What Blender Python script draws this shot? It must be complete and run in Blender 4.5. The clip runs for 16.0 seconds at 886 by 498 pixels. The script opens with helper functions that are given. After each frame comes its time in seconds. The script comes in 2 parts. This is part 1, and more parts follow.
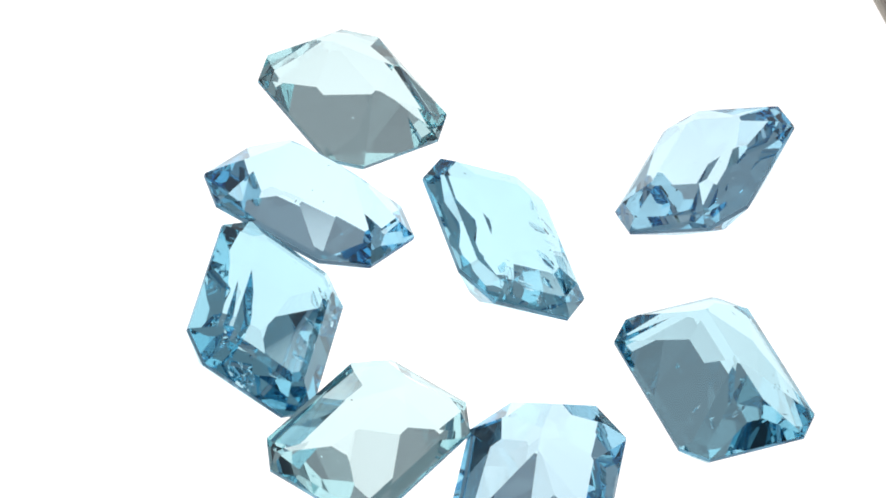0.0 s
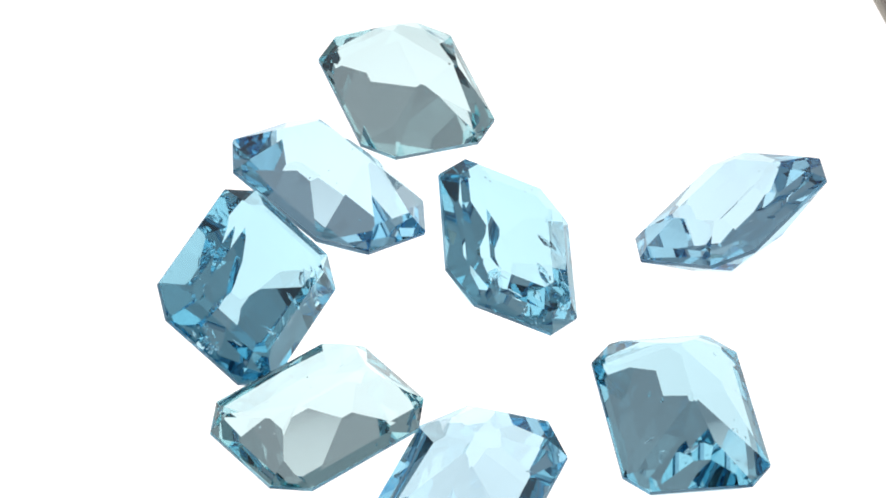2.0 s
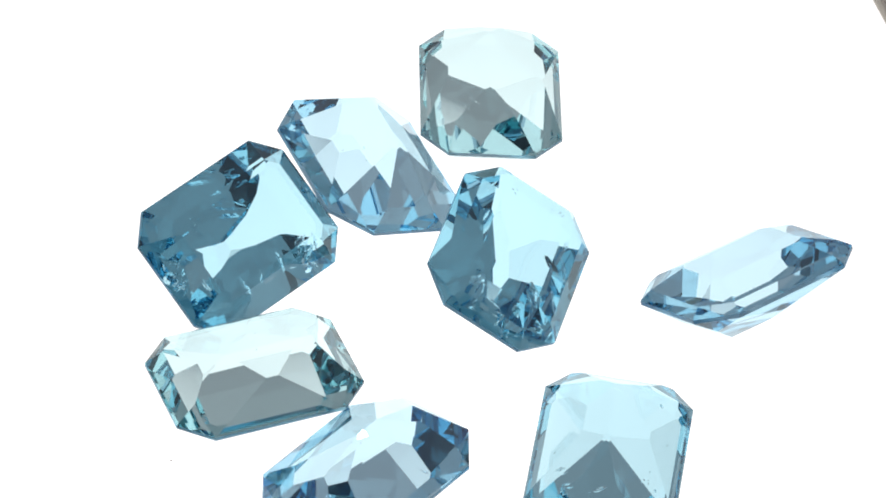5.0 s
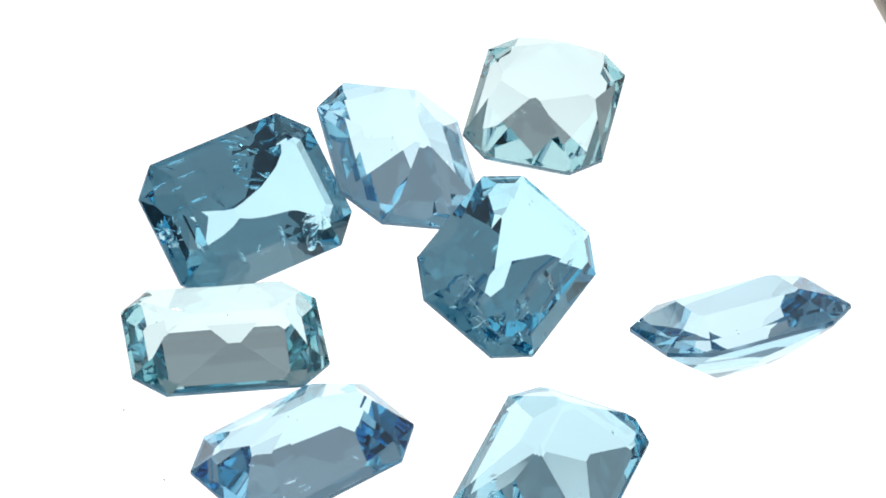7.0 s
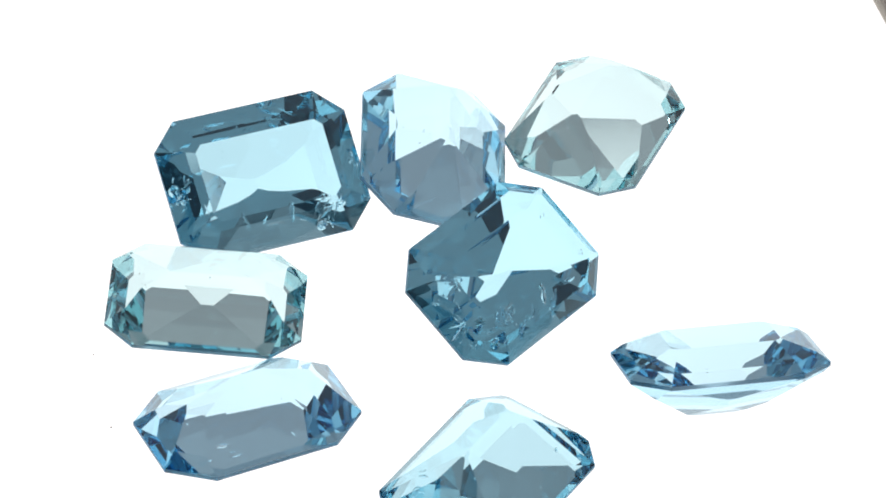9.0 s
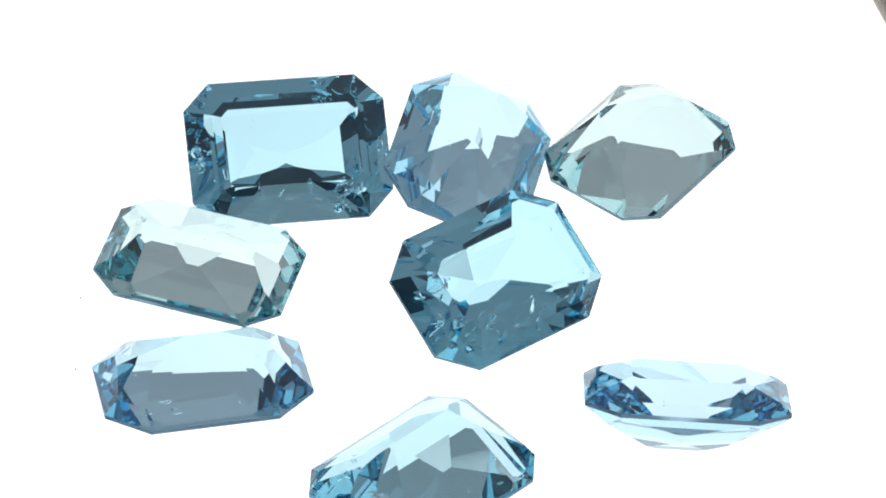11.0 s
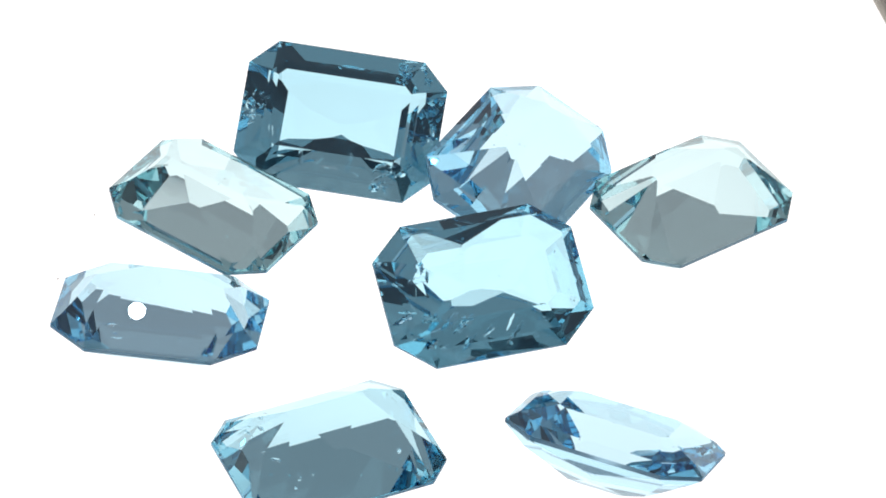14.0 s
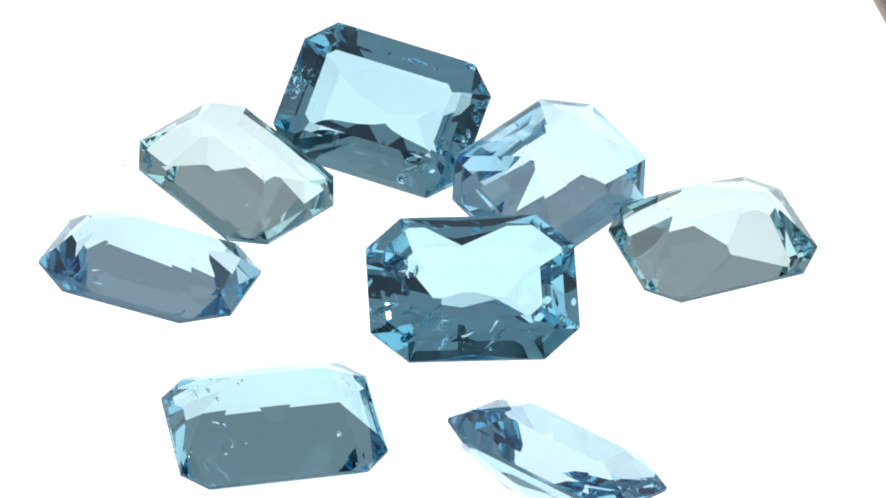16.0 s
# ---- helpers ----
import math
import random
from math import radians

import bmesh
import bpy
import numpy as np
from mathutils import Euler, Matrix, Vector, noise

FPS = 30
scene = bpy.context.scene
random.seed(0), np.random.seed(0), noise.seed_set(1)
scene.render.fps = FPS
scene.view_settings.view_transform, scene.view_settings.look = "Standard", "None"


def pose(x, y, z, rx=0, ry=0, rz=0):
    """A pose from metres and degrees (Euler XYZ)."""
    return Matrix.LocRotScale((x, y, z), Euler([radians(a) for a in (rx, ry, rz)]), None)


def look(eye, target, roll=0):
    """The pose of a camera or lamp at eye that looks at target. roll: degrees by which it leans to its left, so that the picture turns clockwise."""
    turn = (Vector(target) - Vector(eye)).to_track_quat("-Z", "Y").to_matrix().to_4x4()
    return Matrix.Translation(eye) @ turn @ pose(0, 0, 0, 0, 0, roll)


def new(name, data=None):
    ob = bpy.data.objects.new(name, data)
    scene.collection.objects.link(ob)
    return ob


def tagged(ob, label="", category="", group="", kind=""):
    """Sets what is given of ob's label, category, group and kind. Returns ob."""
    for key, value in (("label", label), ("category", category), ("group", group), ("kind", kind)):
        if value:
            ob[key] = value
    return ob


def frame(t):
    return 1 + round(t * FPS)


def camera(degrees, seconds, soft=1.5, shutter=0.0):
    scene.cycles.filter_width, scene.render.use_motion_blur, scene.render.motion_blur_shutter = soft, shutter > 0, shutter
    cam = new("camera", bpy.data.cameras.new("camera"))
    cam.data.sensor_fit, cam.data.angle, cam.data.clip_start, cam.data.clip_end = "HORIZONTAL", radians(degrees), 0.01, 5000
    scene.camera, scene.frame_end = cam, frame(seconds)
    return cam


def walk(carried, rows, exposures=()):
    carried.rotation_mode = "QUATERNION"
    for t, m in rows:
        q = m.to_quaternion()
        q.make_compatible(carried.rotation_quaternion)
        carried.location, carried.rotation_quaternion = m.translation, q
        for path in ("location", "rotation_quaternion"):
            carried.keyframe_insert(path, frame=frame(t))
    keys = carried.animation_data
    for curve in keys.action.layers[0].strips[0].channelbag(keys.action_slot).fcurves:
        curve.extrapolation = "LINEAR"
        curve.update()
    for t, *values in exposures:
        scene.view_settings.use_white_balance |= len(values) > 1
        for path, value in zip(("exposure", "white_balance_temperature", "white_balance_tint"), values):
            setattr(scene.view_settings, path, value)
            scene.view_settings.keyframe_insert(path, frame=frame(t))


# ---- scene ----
cam = camera(10.04, 16.0, soft=1.85)
EYE_DIR = Vector((0.0, -math.cos(radians(43.4)), math.sin(radians(43.4))))
EYE = EYE_DIR * 0.2198
STILL = look(EYE, (0, 0, 0), 5.68)
walk(cam, [(0.0, STILL), (16.0, STILL)])

# turntable: axis in plan and steady turning speed
AXIS = Vector((0.00061, -0.00262, 0.0))
SPEED, LAG = 6.235, -0.2


def turn_at(t):
    return Matrix.Translation(AXIS) @ Matrix.Rotation(-radians(SPEED * t + LAG), 4, "Z") @ Matrix.Translation(-AXIS)


# ---- world and lamps ----
# light must pass many facets inside a cut stone
scene.cycles.max_bounces = scene.cycles.transmission_bounces = scene.cycles.glossy_bounces = 40
world = bpy.data.worlds.new("room_light")
scene.world = world
world.use_nodes = True
wn = world.node_tree
wn.nodes.clear()
w_out = wn.nodes.new("ShaderNodeOutputWorld")
w_bg = wn.nodes.new("ShaderNodeBackground")
w_bg.inputs["Color"].default_value = (1.11, 0.98, 1.01, 1)
w_bg.inputs["Strength"].default_value = 0.43
wn.links.new(w_bg.outputs[0], w_out.inputs[0])


def lamp(name, place, aim, size, power, colour):
    data = bpy.data.lights.new(name, "AREA")
    data.shape, data.size, data.energy, data.color = "DISK", size, power, colour
    ob = new(name, data)
    ob.matrix_world = look(place, aim)
    return ob


# small bright diodes above the stones, in four rings
for k in range(48):
    row = k % 4
    turn, height = 7.5 * k + 5 * row, 0.34 + 0.03 * row
    reach = (0.06, 0.14, 0.24, 0.36)[row]
    lamp("diode_light", (reach * math.cos(radians(turn)), reach * math.sin(radians(turn)), height), (0, 0, 0), 0.0021, 0.0006, (1.0, 0.985, 0.95))


# ---- materials ----
def material(name):
    m = bpy.data.materials.new(name)
    m.use_nodes = True
    m.node_tree.nodes.clear()
    out = m.node_tree.nodes.new("ShaderNodeOutputMaterial")
    return m, m.node_tree.nodes, m.node_tree.links, out


def gem_glass(name, colour, ior, rough=0.0):
    """Clear tinted stone."""
    m, n, l, out = material(name)
    g = n.new("ShaderNodeBsdfGlass")
    g.inputs["Color"].default_value = (*colour, 1)
    g.inputs["IOR"].default_value = ior
    g.inputs["Roughness"].default_value = rough
    l.new(g.outputs[0], out.inputs[0])
    return m


def plain(name, dark, light, rough, scale, bump=0.0, metal=0.0):
    m, n, l, out = material(name)
    b = n.new("ShaderNodeBsdfPrincipled")
    tc = n.new("ShaderNodeTexCoord")
    no = n.new("ShaderNodeTexNoise")
    no.inputs["Scale"].default_value = scale
    no.inputs["Detail"].default_value = 6
    ramp = n.new("ShaderNodeValToRGB")
    ramp.color_ramp.elements[0].position, ramp.color_ramp.elements[1].position = 0.3, 0.7
    ramp.color_ramp.elements[0].color = (*dark, 1)
    ramp.color_ramp.elements[1].color = (*light, 1)
    l.new(tc.outputs["Object"], no.inputs["Vector"])
    l.new(no.outputs["Fac"], ramp.inputs["Fac"])
    l.new(ramp.outputs[0], b.inputs["Base Color"])
    b.inputs["Roughness"].default_value, b.inputs["Metallic"].default_value = rough, metal
    if bump:
        bm_node = n.new("ShaderNodeBump")
        bm_node.inputs["Strength"].default_value = bump
        l.new(no.outputs["Fac"], bm_node.inputs["Height"])
        l.new(bm_node.outputs[0], b.inputs["Normal"])
    l.new(b.outputs[0], out.inputs[0])
    return m


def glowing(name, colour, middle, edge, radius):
    """A lit panel with an assumed fall-off put into its emission, brightest in its middle, with a faint cloudiness."""
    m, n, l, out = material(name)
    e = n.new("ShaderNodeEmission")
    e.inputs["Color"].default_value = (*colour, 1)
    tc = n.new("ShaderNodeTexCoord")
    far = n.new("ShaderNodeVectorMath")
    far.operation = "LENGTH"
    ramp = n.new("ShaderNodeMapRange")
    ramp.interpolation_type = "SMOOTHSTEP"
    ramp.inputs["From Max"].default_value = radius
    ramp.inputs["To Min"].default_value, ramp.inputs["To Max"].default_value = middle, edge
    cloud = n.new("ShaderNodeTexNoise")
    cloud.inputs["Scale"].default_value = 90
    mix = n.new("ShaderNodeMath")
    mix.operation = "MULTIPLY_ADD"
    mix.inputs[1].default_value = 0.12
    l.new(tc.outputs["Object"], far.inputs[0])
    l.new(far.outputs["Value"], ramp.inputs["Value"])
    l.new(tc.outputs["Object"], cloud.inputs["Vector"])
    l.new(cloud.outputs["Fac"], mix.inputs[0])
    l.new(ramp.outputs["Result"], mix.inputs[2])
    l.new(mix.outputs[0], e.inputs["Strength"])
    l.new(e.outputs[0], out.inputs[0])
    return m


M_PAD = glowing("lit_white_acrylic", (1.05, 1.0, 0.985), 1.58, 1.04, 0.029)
M_BASE = plain("olive_grey_plastic", (0.42, 0.41, 0.35), (0.5, 0.49, 0.43), 0.55, 300)
M_DESK = plain("grey_desk", (0.2, 0.19, 0.17), (0.3, 0.28, 0.25), 0.6, 30)
M_ADDED_WALL = plain("added_dark_wall_paint", (0.08, 0.09, 0.115), (0.10, 0.115, 0.14), 0.8, 8)
M_DUST = plain("grey_dust", (0.15, 0.15, 0.15), (0.3, 0.3, 0.3), 0.9, 4000)
BLUE, DEEP, TEAL, SLATE = (0.725, 0.868, 0.925), (0.645, 0.828, 0.885), (0.775, 0.885, 0.90), (0.67, 0.835, 0.885)
M_GIRDLE = gem_glass("frosted_girdle", (0.45, 0.6, 0.7), 1.62, 0.3)
M_FLAW_GLINT = gem_glass("air_filled_flaw_glint", (0.97, 0.99, 1.0), 0.617)


# ---- helpers of shape ----
def part(name, bm, mat, parent=None, label=""):
    me = bpy.data.meshes.new(name)
    bm.to_mesh(me)
    bm.free()
    me.materials.append(mat)
    ob = new(name, me)
    ob.parent = parent
    if label:
        tagged(ob, label)
    return ob


def lathe(profile, steps=128):
    """A turned body from (radius, height) pairs."""
    bm = bmesh.new()
    rings = []
    for r, z in profile:
        if r == 0:
            rings.append([bm.verts.new((0, 0, z))])
        else:
            rings.append([bm.verts.new((r * math.cos(2 * math.pi * k / steps), r * math.sin(2 * math.pi * k / steps), z)) for k in range(steps)])
    for a, b in zip(rings, rings[1:]):
        for k in range(steps):
            j = (k + 1) % steps
            loop = [v for v in (a[k % len(a)], a[j % len(a)], b[j % len(b)], b[k % len(b)])]
            loop = list(dict.fromkeys(loop))
            if len(loop) > 2:
                bm.faces.new(loop)
    bmesh.ops.recalc_face_normals(bm, faces=bm.faces)
    return bm


def box(sx, sy, sz, x=0, y=0, z=0):
    bm = bmesh.new()
    bmesh.ops.create_cube(bm, size=1, matrix=Matrix.Translation((x, y, z)) @ Matrix.Diagonal((sx, sy, sz, 1)))
    return bm


# ---- setting ----
tagged(part("desk", box(0.7, 0.6, 0.03, 0, 0.0, -0.035), M_DESK), "plain grey desk top under the turntable", "desk", kind="structure")
# unseen dark wall, added so the stones mirror darkness from the camera's side
tagged(part("added_dark_wall", box(1.3, 0.03, 0.8, 0, -0.33, 0.365), M_ADDED_WALL), "unseen dark wall added behind the camera for dark reflections", "wall", kind="structure")

# ---- turntable ----
turntable = tagged(new("turntable"), "round white glowing acrylic turntable turning slowly", "turntable")
turntable.location = AXIS
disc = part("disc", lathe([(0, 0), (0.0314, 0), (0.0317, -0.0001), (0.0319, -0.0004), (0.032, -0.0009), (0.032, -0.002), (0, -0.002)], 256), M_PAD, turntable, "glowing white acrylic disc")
base = part("base", lathe([(0, -0.0025), (0.034, -0.0025), (0.036, -0.004), (0.038, -0.02), (0, -0.02)]), M_BASE, turntable, "olive-grey plastic base")


# ---- holder arm reaching over the rim of the disc ----
def rounded_box(sx, sy, sz, x, y, z, edge):
    bm = box(sx, sy, sz, x, y, z)
    bmesh.ops.bevel(bm, geom=bm.edges[:], offset=edge, segments=4, profile=0.5, affect="EDGES")
    return bm


holder = tagged(new("holder"), "olive-grey plastic holder arm over the rim of the disc", "holder")
holder.matrix_world = Matrix.Translation((0.01889, 0.01740, 0.0)) @ Matrix.Rotation(math.atan2(0.361, 0.932), 4, "Z")
part("arm", rounded_box(0.024, 0.014, 0.0012, 0.0122, 0.0015, 0.001, 0.0005), M_BASE, holder)
part("post", rounded_box(0.005, 0.014, 0.0204, 0.0216, 0.0015, -0.0098, 0.0005), M_BASE, holder)


# ---- gemstones: cut facet by facet ----
MM = 0.001


def cut(bm, normal, point):
    """Grind one flat facet: takes away what lies beyond the plane."""
    n = Vector(normal).normalized()
    got = bmesh.ops.bisect_plane(bm, geom=bm.verts[:] + bm.edges[:] + bm.faces[:], dist=1e-5, plane_co=Vector(point), plane_no=n, clear_outer=True)
    edges = [e for e in got["geom_cut"] if isinstance(e, bmesh.types.BMEdge)]
    if len(edges) > 2:
        bmesh.ops.contextual_create(bm, geom=edges)


def facet(azimuth, tilt, side):
    """The outward normal of a facet; tilt is its angle to the girdle plane, side +1 for the crown, -1 for the pavilion."""
    a, t = radians(azimuth), radians(tilt)
    return Vector((math.sin(t) * math.cos(a), math.sin(t) * math.sin(a), side * math.cos(t)))


def gemstone(label, mat, place, turn, L, W, cx, cy, crown, pavilion, table, table_down=False):
    """crown, pavilion: rows of (azimuth, tilt, point). The girdle lies in the local plane z = 0, the table at +z. Millimetres."""
    R = Euler([radians(a) for a in turn]).to_matrix()
    if table_down:
        R = R @ Matrix.Diagonal((1, -1, -1))
    bm = box(L, W, 14)
    for sx in (1, -1):
        for sy in (1, -1):
            cut(bm, (sx * cy, sy * cx, 0), (sx * L / 2, sy * (W / 2 - cy), 0))
    cut(bm, (0, 0, 1), (0, 0, table))
    rim = [Vector((x, y, 0)) for sx in (1, -1) for sy in (1, -1) for x, y in ((sx * (L / 2 - cx), sy * W / 2), (sx * L / 2, sy * (W / 2 - cy)))]
    for rows, side in ((crown, 1), (pavilion, -1)):
        for az, tilt, p in rows:
            n = facet(az, tilt, side)
            reach = max(n.dot(v + Vector((0, 0, side * 0.09))) for v in rim)
            far = n.dot(Vector(p)) if isinstance(p, tuple) else p
            cut(bm, n, n * max(far, reach))
    down = R.transposed() @ Vector((0, 0, -1))
    cut(bm, down, down * place[2])
    bmesh.ops.remove_doubles(bm, verts=bm.verts[:], dist=0.004)
    bmesh.ops.dissolve_limit(bm, angle_limit=0.002, verts=bm.verts[:], edges=bm.edges[:])
    bmesh.ops.recalc_face_normals(bm, faces=bm.faces[:])
    gem = tagged(new("gemstone"), label, "gemstone", "loose cut gemstones on the turntable")
    gem.matrix_world = Matrix.Translation((Vector(place) + Vector((0, 0, 0.03))) * MM) @ R.to_4x4()
    for name in ("crown", "pavilion", "girdle"):
        piece = bm.copy()
        away = []
        for f in piece.faces:
            up = f.normal.z
            kind = "girdle" if abs(up) < 0.02 else "crown" if up > 0 else "pavilion"
            if kind != name:
                away.append(f)
        bmesh.ops.delete(piece, geom=away, context="FACES")
        for v in piece.verts:
            v.co *= MM
        part(name, piece, M_GIRDLE if name == "girdle" else mat, gem, "thin frosted girdle edge" if name == "girdle" else "")
    bm.free()
    return gem


def octagon_sides(L, W, cx, cy):
    """Azimuth of each girdle side and the middle of it."""
    sides = [(0, (L / 2, 0)), (90, (0, W / 2)), (180, (-L / 2, 0)), (270, (0, -W / 2))]
    for sx in (1, -1):
        for sy in (1, -1):
            sides.append((math.degrees(math.atan2(sy * cx, sx * cy)), (sx * (L - cx) / 2, sy * (W - cy) / 2)))
    return sides


def step_rows(L, W, cx, cy, tilt, z, inset):
    """A row of facets parallel to the girdle sides, inset by so much at height z."""
    rows = []
    for az, (x, y) in octagon_sides(L, W, cx, cy):
        a = radians(az)
        rows.append((az, tilt, (x - inset * math.cos(a), y - inset * math.sin(a), z)))
    return rows


def crown_rows(L, W, cx, cy, low=42, high=30, low_step=0.55):
    z = 0.09 + low_step * math.tan(radians(low))
    return step_rows(L, W, cx, cy, low, 0.09, 0) + step_rows(L, W, cx, cy, high, z, low_step)


def plane_row(p, q, r):
    """The facet through three points of the pavilion, as azimuth, tilt and distance."""
    n = (Vector(q) - Vector(p)).cross(Vector(r) - Vector(p)).normalized()
    n = n if n.z < 0 else -n
    return (math.degrees(math.atan2(n.y, n.x)), math.degrees(math.acos(-n.z)), float(n.dot(Vector(p))))


def keel_plan(L, W, cx, cy, depth, keel, shift, tilts, vees, ends, end_rim, rim, corner, inner, rims, low, fans):
    """A pavilion with a keel along its length: shallow facets beside the keel that come to a point half-way out,
    split facets down to the girdle, two rows at the ends, corner facets, small facets along the girdle and fans of facets between.
    shift: how far the keel stands off the middle; tilts, vees, ends: for the two sides. Millimetres and degrees."""
    kx, ky = shift
    rows = [(90 * sy, tilt, (kx, ky, -depth)) for sy, tilt in zip((1, -1), tilts)]
    for sx, end_tilt in zip((1, -1), ends):
        end = (kx + sx * keel, ky, -depth)
        az = 0 if sx > 0 else 180
        rows += [(az, end_tilt, end), (az, end_rim, 0.0)]
        for sy, tilt, vee in zip((1, -1), tilts, vees):
            rows.append(plane_row(end, (kx, ky + sy * vee, -depth + vee * math.tan(radians(tilt))), (sx * (L / 2 - cx), sy * W / 2, -0.09)))
            out = math.degrees(math.atan2(sy * cx, sx * cy))
            rows += [(out, corner, 0.0), (out, inner, end)]
            rows += [(az + sx * sy * swing, fan_tilt, far) for swing, fan_tilt, far in fans]
            rows += [(az + sx * sy * swing, rim_tilt, 0.0) for swing, rim_tilt in zip((78, 18), rims)]
            if low:
                n = facet(az + sx * sy * low[0], low[1], -1)
                rows.append((az + sx * sy * low[0], low[1], n.dot(Vector(end)) - low[2]))
    return rows + [(90, rim, 0.0), (270, rim, 0.0)]


def build_gems():
    """Each stone: its place and turn, its girdle, its crown angles and its pavilion's cutting plan."""
    gems = []

    def add(label, mat, place, turn, dims, table_down, crown_h, crown, **plan):
        gems.append(gemstone(label, mat, place, turn, *dims, crown_rows(*dims, *crown), keel_plan(*dims, **plan), crown_h, table_down))

    add("pale teal emerald-cut gemstone lying table-down on glowing disc", gem_glass("pale_teal_stone", TEAL, 1.570), (-4.649, 7.68, 1.363), (0, 0, 125.8),
        (8.29, 6.3, 1.23, 1.22), True, 2, (45.98, 39.63, 0.84), depth=2.19, keel=1.98, shift=(-0.35, -0.21), tilts=(20.21, 20.21), vees=(2.09, 2.09),
        ends=(30.83, 30.83), end_rim=45.13, rim=51.25, corner=44.43, inner=35.62, rims=(43.38, 40.07), low=(41.52, 43.11, 0.08), fans=((68.04, 40.25, 3.94), (15.92, 42.68, 4.1)))
    add("sky-blue cushion-like gemstone with chequered facets leaning slightly", gem_glass("sky_blue_stone", BLUE, 1.606), (-5.95, 0.063, 1.663), (13.7, -1.1, 149.3),
        (8.87, 6.62, 1.74, 1.57), True, 3, (36.2, 30.49, 0.75), depth=2.76, keel=1.48, shift=(-0.14, -0.11), tilts=(35.18, 35.18), vees=(2.8, 2.8),
        ends=(40.55, 40.55), end_rim=51.69, rim=46.48, corner=66, inner=40.38, rims=(49.98, 47.49), low=(65.5, 22.46, 0.12), fans=((77.17, 42.63, 4.5), (35.4, 48.78, 3.75)))
    add("deep blue emerald-cut gemstone tilted, with inclusions near its edge", gem_glass("deep_blue_stone", DEEP, 1.570), (-7.144, -7.877, 2.42), (32.8, 0, 82.7),
        (8.85, 6.45, 1.18, 1.17), False, 1.05, (36.05, 22.79, 1.1), depth=2.78, keel=1.02, shift=(0.03, 0.35), tilts=(42, 42), vees=(1.21, 1.21),
        ends=(28.25, 28.25), end_rim=44.83, rim=66.31, corner=49.76, inner=47.27, rims=(54.44, 55.12), low=(51.57, 18, 0.1), fans=((48.22, 41.89, 4.15), (21.43, 36.97, 3.85)))
    add("pale grey-teal emerald-cut gemstone lying table-down on glowing disc", gem_glass("grey_teal_stone", TEAL, 1.604), (-2.331, -13.184, 1.371), (0, 0, 57.2),
        (8.37, 6.25, 1.3, 1.19), True, 2, (43.29, 33.16, 0.56), depth=1.9, keel=1.65, shift=(0.11, 0.35), tilts=(23.58, 23.58), vees=(1.54, 1.54),
        ends=(21.73, 21.73), end_rim=41.53, rim=40, corner=49.3, inner=22.92, rims=(47.79, 44.48), low=(43.3, 44.24, 0.08), fans=((57.39, 42.92, 4.32), (25.93, 49.52, 4.15)))
    add("light blue octagonal gemstone with chequered facets, table down", gem_glass("light_blue_stone", BLUE, 1.719), (4.764, -15.083, 1.606), (-10.4, -2.4, 83.8),
        (8.79, 6.64, 1.72, 1.53), True, 3, (36, 37.13, 0.76), depth=2.6, keel=1.58, shift=(0.01, 0.39), tilts=(33.17, 33.17), vees=(0.3, 0.3),
        ends=(32.27, 32.27), end_rim=46.7, rim=75.01, corner=48.41, inner=38.67, rims=(37.79, 45.14), low=(45.78, 26.32, 0.3), fans=((51.45, 51.86, 3.29), (10.48, 36.61, 3.51)))
    add("medium slate-blue emerald-cut gemstone lying table-down, small inclusions", gem_glass("slate_blue_stone", SLATE, 1.614), (11.925, -7.675, 1.232), (0, 0, 116.1),
        (8.74, 6.31, 1.03, 0.97), True, 2, (49.35, 13.47, 0.9), depth=2.98, keel=1.54, shift=(-0.28, -0.13), tilts=(33.99, 33.99), vees=(2.02, 2.02),
        ends=(41.17, 41.17), end_rim=64.78, rim=47.85, corner=56.56, inner=39.93, rims=(50.59, 46.45), low=(43.52, 23.9, 0.07), fans=((61.75, 40.99, 4.28), (35.33, 40.35, 4.11)))
    add("sky-blue octagonal gemstone tilted steeply on its pavilion", gem_glass("ice_blue_stone", BLUE, 1.714), (11.104, 4.131, 2.34), (-27.2, -1.3, 70.2),
        (8.61, 6.62, 1.47, 1.35), False, 1.05, (37.5, 22, 0.49), depth=2.49, keel=1.69, shift=(-0.25, 0.18), tilts=(26, 26), vees=(1.77, 1.77),
        ends=(41.92, 41.92), end_rim=45.3, rim=51.5, corner=49.85, inner=32.95, rims=(54.13, 53.38), low=(31.15, 21.25, 0.24), fans=((75.54, 54.82, 3.78), (8, 36.21, 2.76)))
    add("bright blue emerald-cut gemstone tilted on its pavilion", gem_glass("bright_blue_stone", DEEP, 1.589), (2.545, -1.469, 2.299), (26.3, -0.5, 109.1),
        (8.97, 6.49, 1.58, 1.36), False, 0.95, (38.83, 18.02, 0.66), depth=2.76, keel=1.02, shift=(-0.4, 0.18), tilts=(31.51, 31.51), vees=(0.43, 0.43),
        ends=(48.98, 48.98), end_rim=39.03, rim=44.81, corner=39.69, inner=42.78, rims=(58.96, 48.17), low=(), fans=((57.27, 28.13, 2.56), (38, 21.61, 3.79)))
    return gems


GEMS = build_gems()


# ---- flaws inside the stones, some in place of lamp glints ----
def bubble(size, flat, seed):
    """A lumpy air-filled bubble, for flaws and for glint stand-ins."""
    rng = random.Random(seed)
    bm = bmesh.new()
    bmesh.ops.create_icosphere(bm, subdivisions=2, radius=size * MM)
    for v in bm.verts:
        v.co *= rng.uniform(0.75, 1.15)
        v.co.x *= flat
    return bm


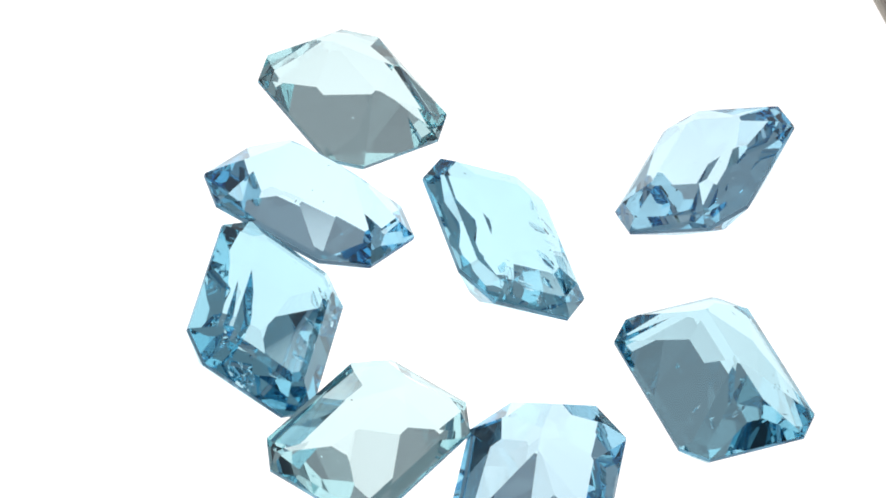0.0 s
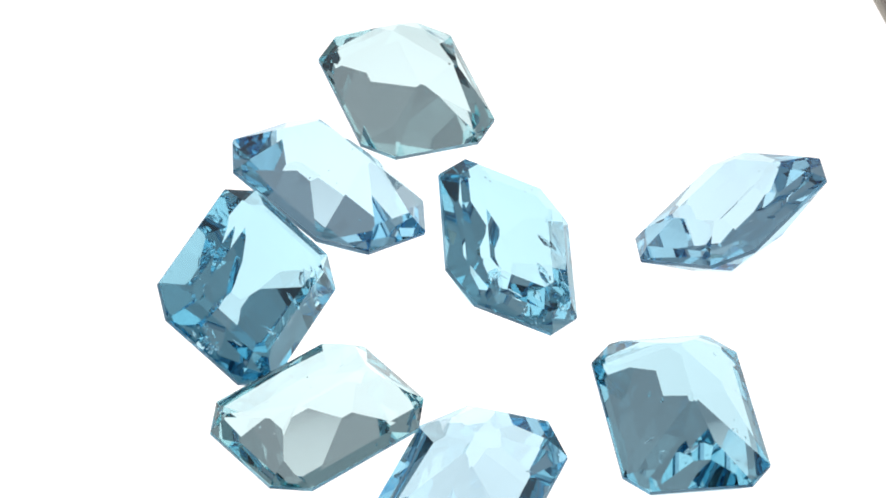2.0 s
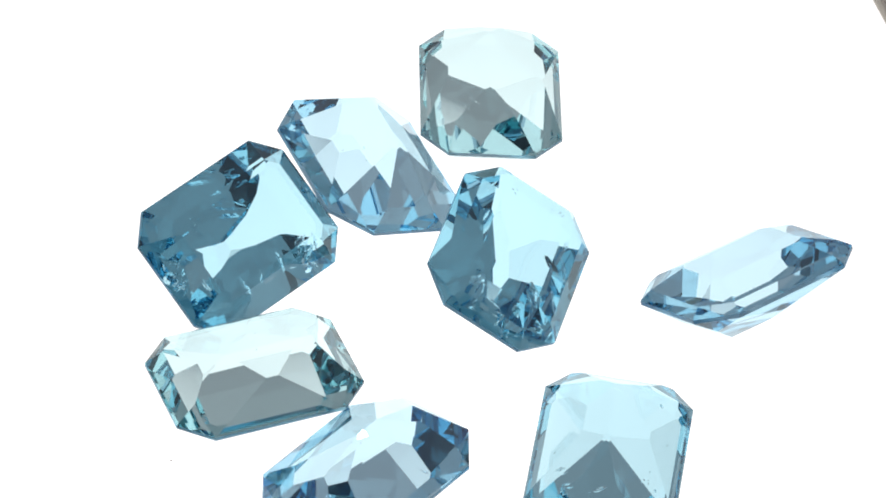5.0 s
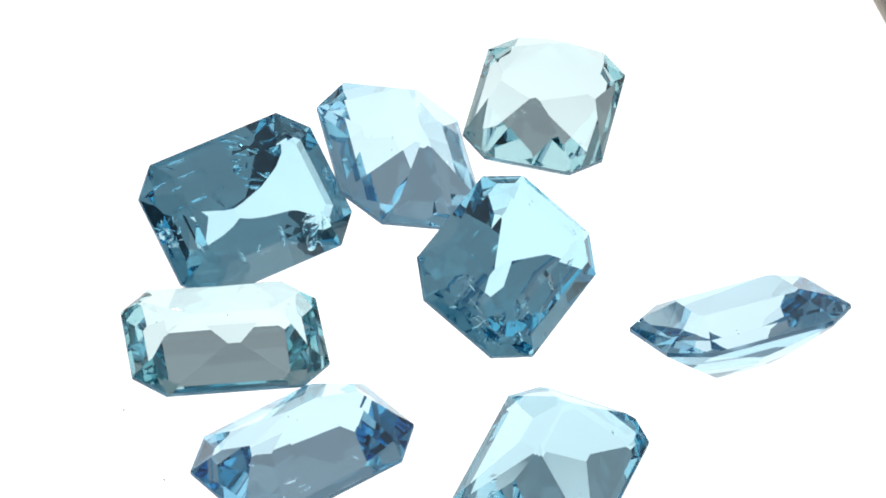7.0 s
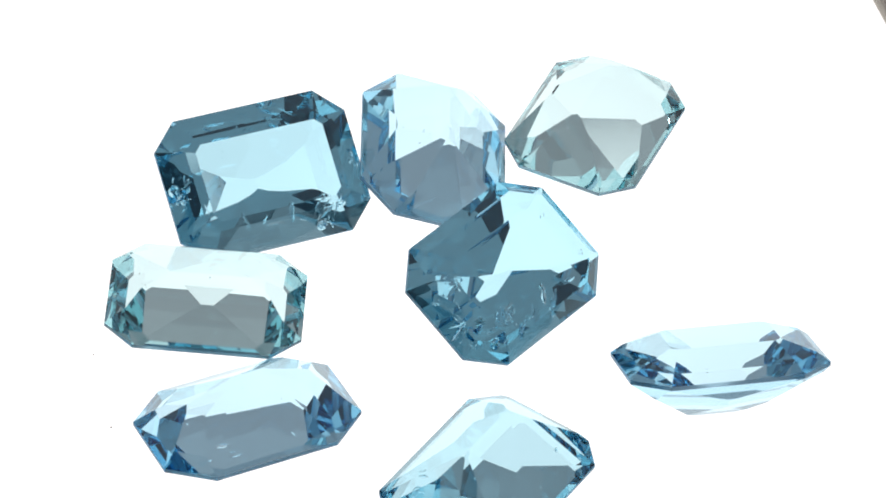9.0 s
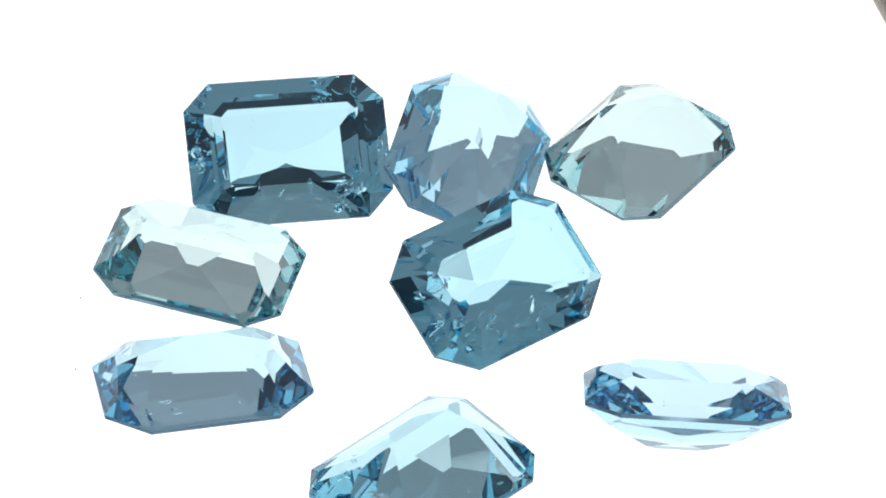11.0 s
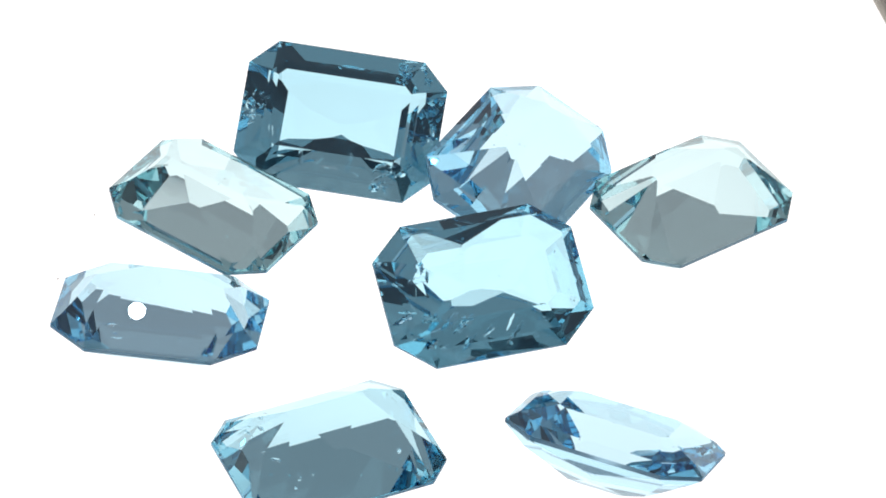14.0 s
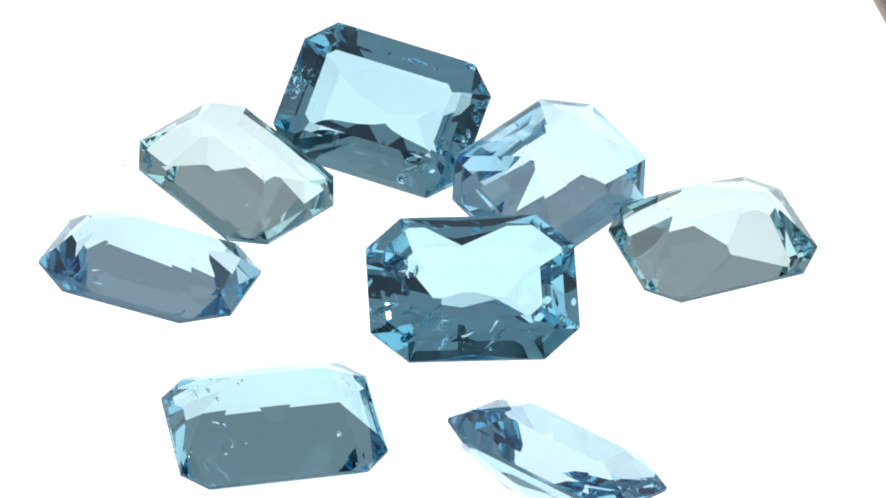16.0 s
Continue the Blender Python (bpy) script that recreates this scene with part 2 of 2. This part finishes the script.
def flaws(gem, spots):
    for k, (x, y, z, size, flat, turn) in enumerate(spots):
        ob = part("inclusion_glint", bubble(size, flat, k), M_FLAW_GLINT, gem, "glittering air-filled flaw, also standing in for glints")
        ob.matrix_local = Matrix.Translation((x * MM, y * MM, z * MM)) @ pose(0, 0, 0, turn, 20, turn * 2)


def flaw_cluster(x, y, z, count, spread, size, seed):
    """Feathery: a handful of small flat flaws close together; a single one serves as a glint."""
    rng = random.Random(seed)
    return tuple((x + rng.gauss(0, spread), y + rng.gauss(0, spread), z - abs(rng.gauss(0, spread * 0.6)), size * rng.uniform(0.4, 1.2), rng.uniform(0.15, 0.5), rng.uniform(0, 180)) for _ in range(count))


# made-up pinpoint bubbles that stand in for lamp glints on five stones
for k, depth in ((0, -0.5), (1, -0.8), (3, -0.5), (4, -0.9), (6, -0.3)):
    flaws(GEMS[k], tuple(spot for j in range(4) for spot in flaw_cluster(random.Random(10 * k + j).uniform(-2.8, 2.8), random.Random(70 * k + j).uniform(-1.7, 1.7), depth, 1, 0.2, 0.05, 40 * k + j)))
flaws(GEMS[2], flaw_cluster(-3.75, -0.1, -0.2, 9, 0.22, 0.13, 1) + flaw_cluster(3.9, -0.3, -0.15, 7, 0.16, 0.11, 2) + flaw_cluster(2.3, -2.5, -0.15, 8, 0.2, 0.12, 3))
flaws(GEMS[5], flaw_cluster(-2.2, 1.5, -0.6, 6, 0.3, 0.07, 4) + flaw_cluster(3.2, -0.8, -0.5, 5, 0.2, 0.07, 5))
flaws(GEMS[7], flaw_cluster(-3.6, -1.2, -0.25, 6, 0.2, 0.08, 6) + flaw_cluster(-0.4, -2.3, -0.4, 7, 0.5, 0.07, 7) + flaw_cluster(3.4, -1.4, -0.2, 5, 0.2, 0.08, 8))
flaws(GEMS[2], ((-3.9, 0.2, -0.15, 0.3, 0.7, 10), (-3.6, -0.3, -0.5, 0.2, 0.4, 40), (-3.75, 0.75, -0.3, 0.16, 0.3, 80), (3.95, 0.1, -0.1, 0.24, 0.45, 15),
                (1.9, -2.6, -0.1, 0.24, 0.8, 30), (2.9, -1.8, -0.3, 0.14, 0.4, 60), (-1.4, 1.5, -0.9, 0.03, 1, 0), (-1.5, 1.2, -0.9, 0.03, 1, 0)))
flaws(GEMS[5], ((2.3, 1.6, -0.7, 0.12, 0.4, 30), (-1.2, -1.9, -0.6, 0.07, 0.4, 60), (0.4, 2.1, -0.5, 0.06, 0.6, 20)))
flaws(GEMS[7], ((-3.3, -1.6, -0.4, 0.12, 0.3, 50), (0.6, -2.4, -0.5, 0.1, 0.3, 20), (3.3, 0.9, -0.4, 0.08, 0.3, 70), (0.9, 0.4, -1.2, 0.03, 1, 0)))


# thin bright feathering: flat cracks inside the stones, mostly along one edge, also added to imitate sparkling
# splinters of light
def feather_splinter(length, width, seed):
    rng = random.Random(seed)
    bm = bmesh.new()
    bmesh.ops.create_icosphere(bm, subdivisions=2, radius=MM)
    for v in bm.verts:
        v.co.x *= length * (1 + 0.25 * rng.uniform(-1, 1))
        v.co.y *= width * (1 + 0.5 * rng.uniform(-1, 1))
        v.co.z *= 0.012
    return bm


def feather_splinters(gem, count, xs, ys, zs, size, seed):
    rng = random.Random(seed)
    for k in range(count):
        long = size * rng.uniform(0.5, 1.4)
        ob = part("feather_splinter", feather_splinter(long, long * rng.uniform(0.12, 0.4), seed + k), M_FLAW_GLINT, gem, "thin bright crack, also standing in for splinters of light")
        ob.matrix_local = pose(*(rng.uniform(*span) * MM for span in (xs, ys, zs)), rng.uniform(-70, 70), rng.uniform(-25, 25), rng.gauss(35, 30))


feather_splinters(GEMS[7], 16, (-2.9, 2.6), (-2.4, -1.3), (-0.35, 0.15), 0.34, 11)
feather_splinters(GEMS[7], 9, (-3.7, -2.4), (-1.6, 1.2), (-0.45, 0.1), 0.34, 51)
feather_splinters(GEMS[2], 12, (-2.6, 2.8), (-2.4, -1.3), (-0.35, 0.2), 0.3, 91)
feather_splinters(GEMS[2], 8, (-3.8, -2.8), (-1.4, 1.2), (-0.3, 0.15), 0.26, 131)
feather_splinters(GEMS[5], 5, (-3.2, -1.8), (-1.8, 1.8), (-0.6, 0.1), 0.2, 171)
feather_splinters(GEMS[4], 6, (-2.8, 2.8), (1.3, 2.2), (-0.4, 0.3), 0.22, 211)


# ---- dust on the disc and on the stones ----
def grain(size, seed):
    rng = random.Random(seed)
    bm = bmesh.new()
    bmesh.ops.create_icosphere(bm, subdivisions=1, radius=size * MM)
    for v in bm.verts:
        v.co *= rng.uniform(0.6, 1.25)
        v.co.z *= 0.5
    return bm


DUST = []
for k, (x, y, size) in enumerate(((-2.76, -18.33, 0.045), (1.38, -19.62, 0.05), (1.12, -7.8, 0.03), (-9.5, 9.0, 0.025), (13.2, 12.4, 0.025), (8.9, -2.5, 0.03))):
    speck = tagged(part("dust_speck", grain(size, k), M_DUST), "tiny grey dust speck lying on glowing disc", "dust speck", "dust specks on the turntable")
    speck.location = (x * MM, y * MM, size * 0.4 * MM)
    DUST.append(speck)


# ---- what moves ----
def motions():
    times = [0.25 * k for k in range(65)]
    for thing in [turntable] + GEMS + DUST:
        start = thing.matrix_basis.copy()
        walk(thing, [(t, turn_at(t) @ start) for t in times])


motions()
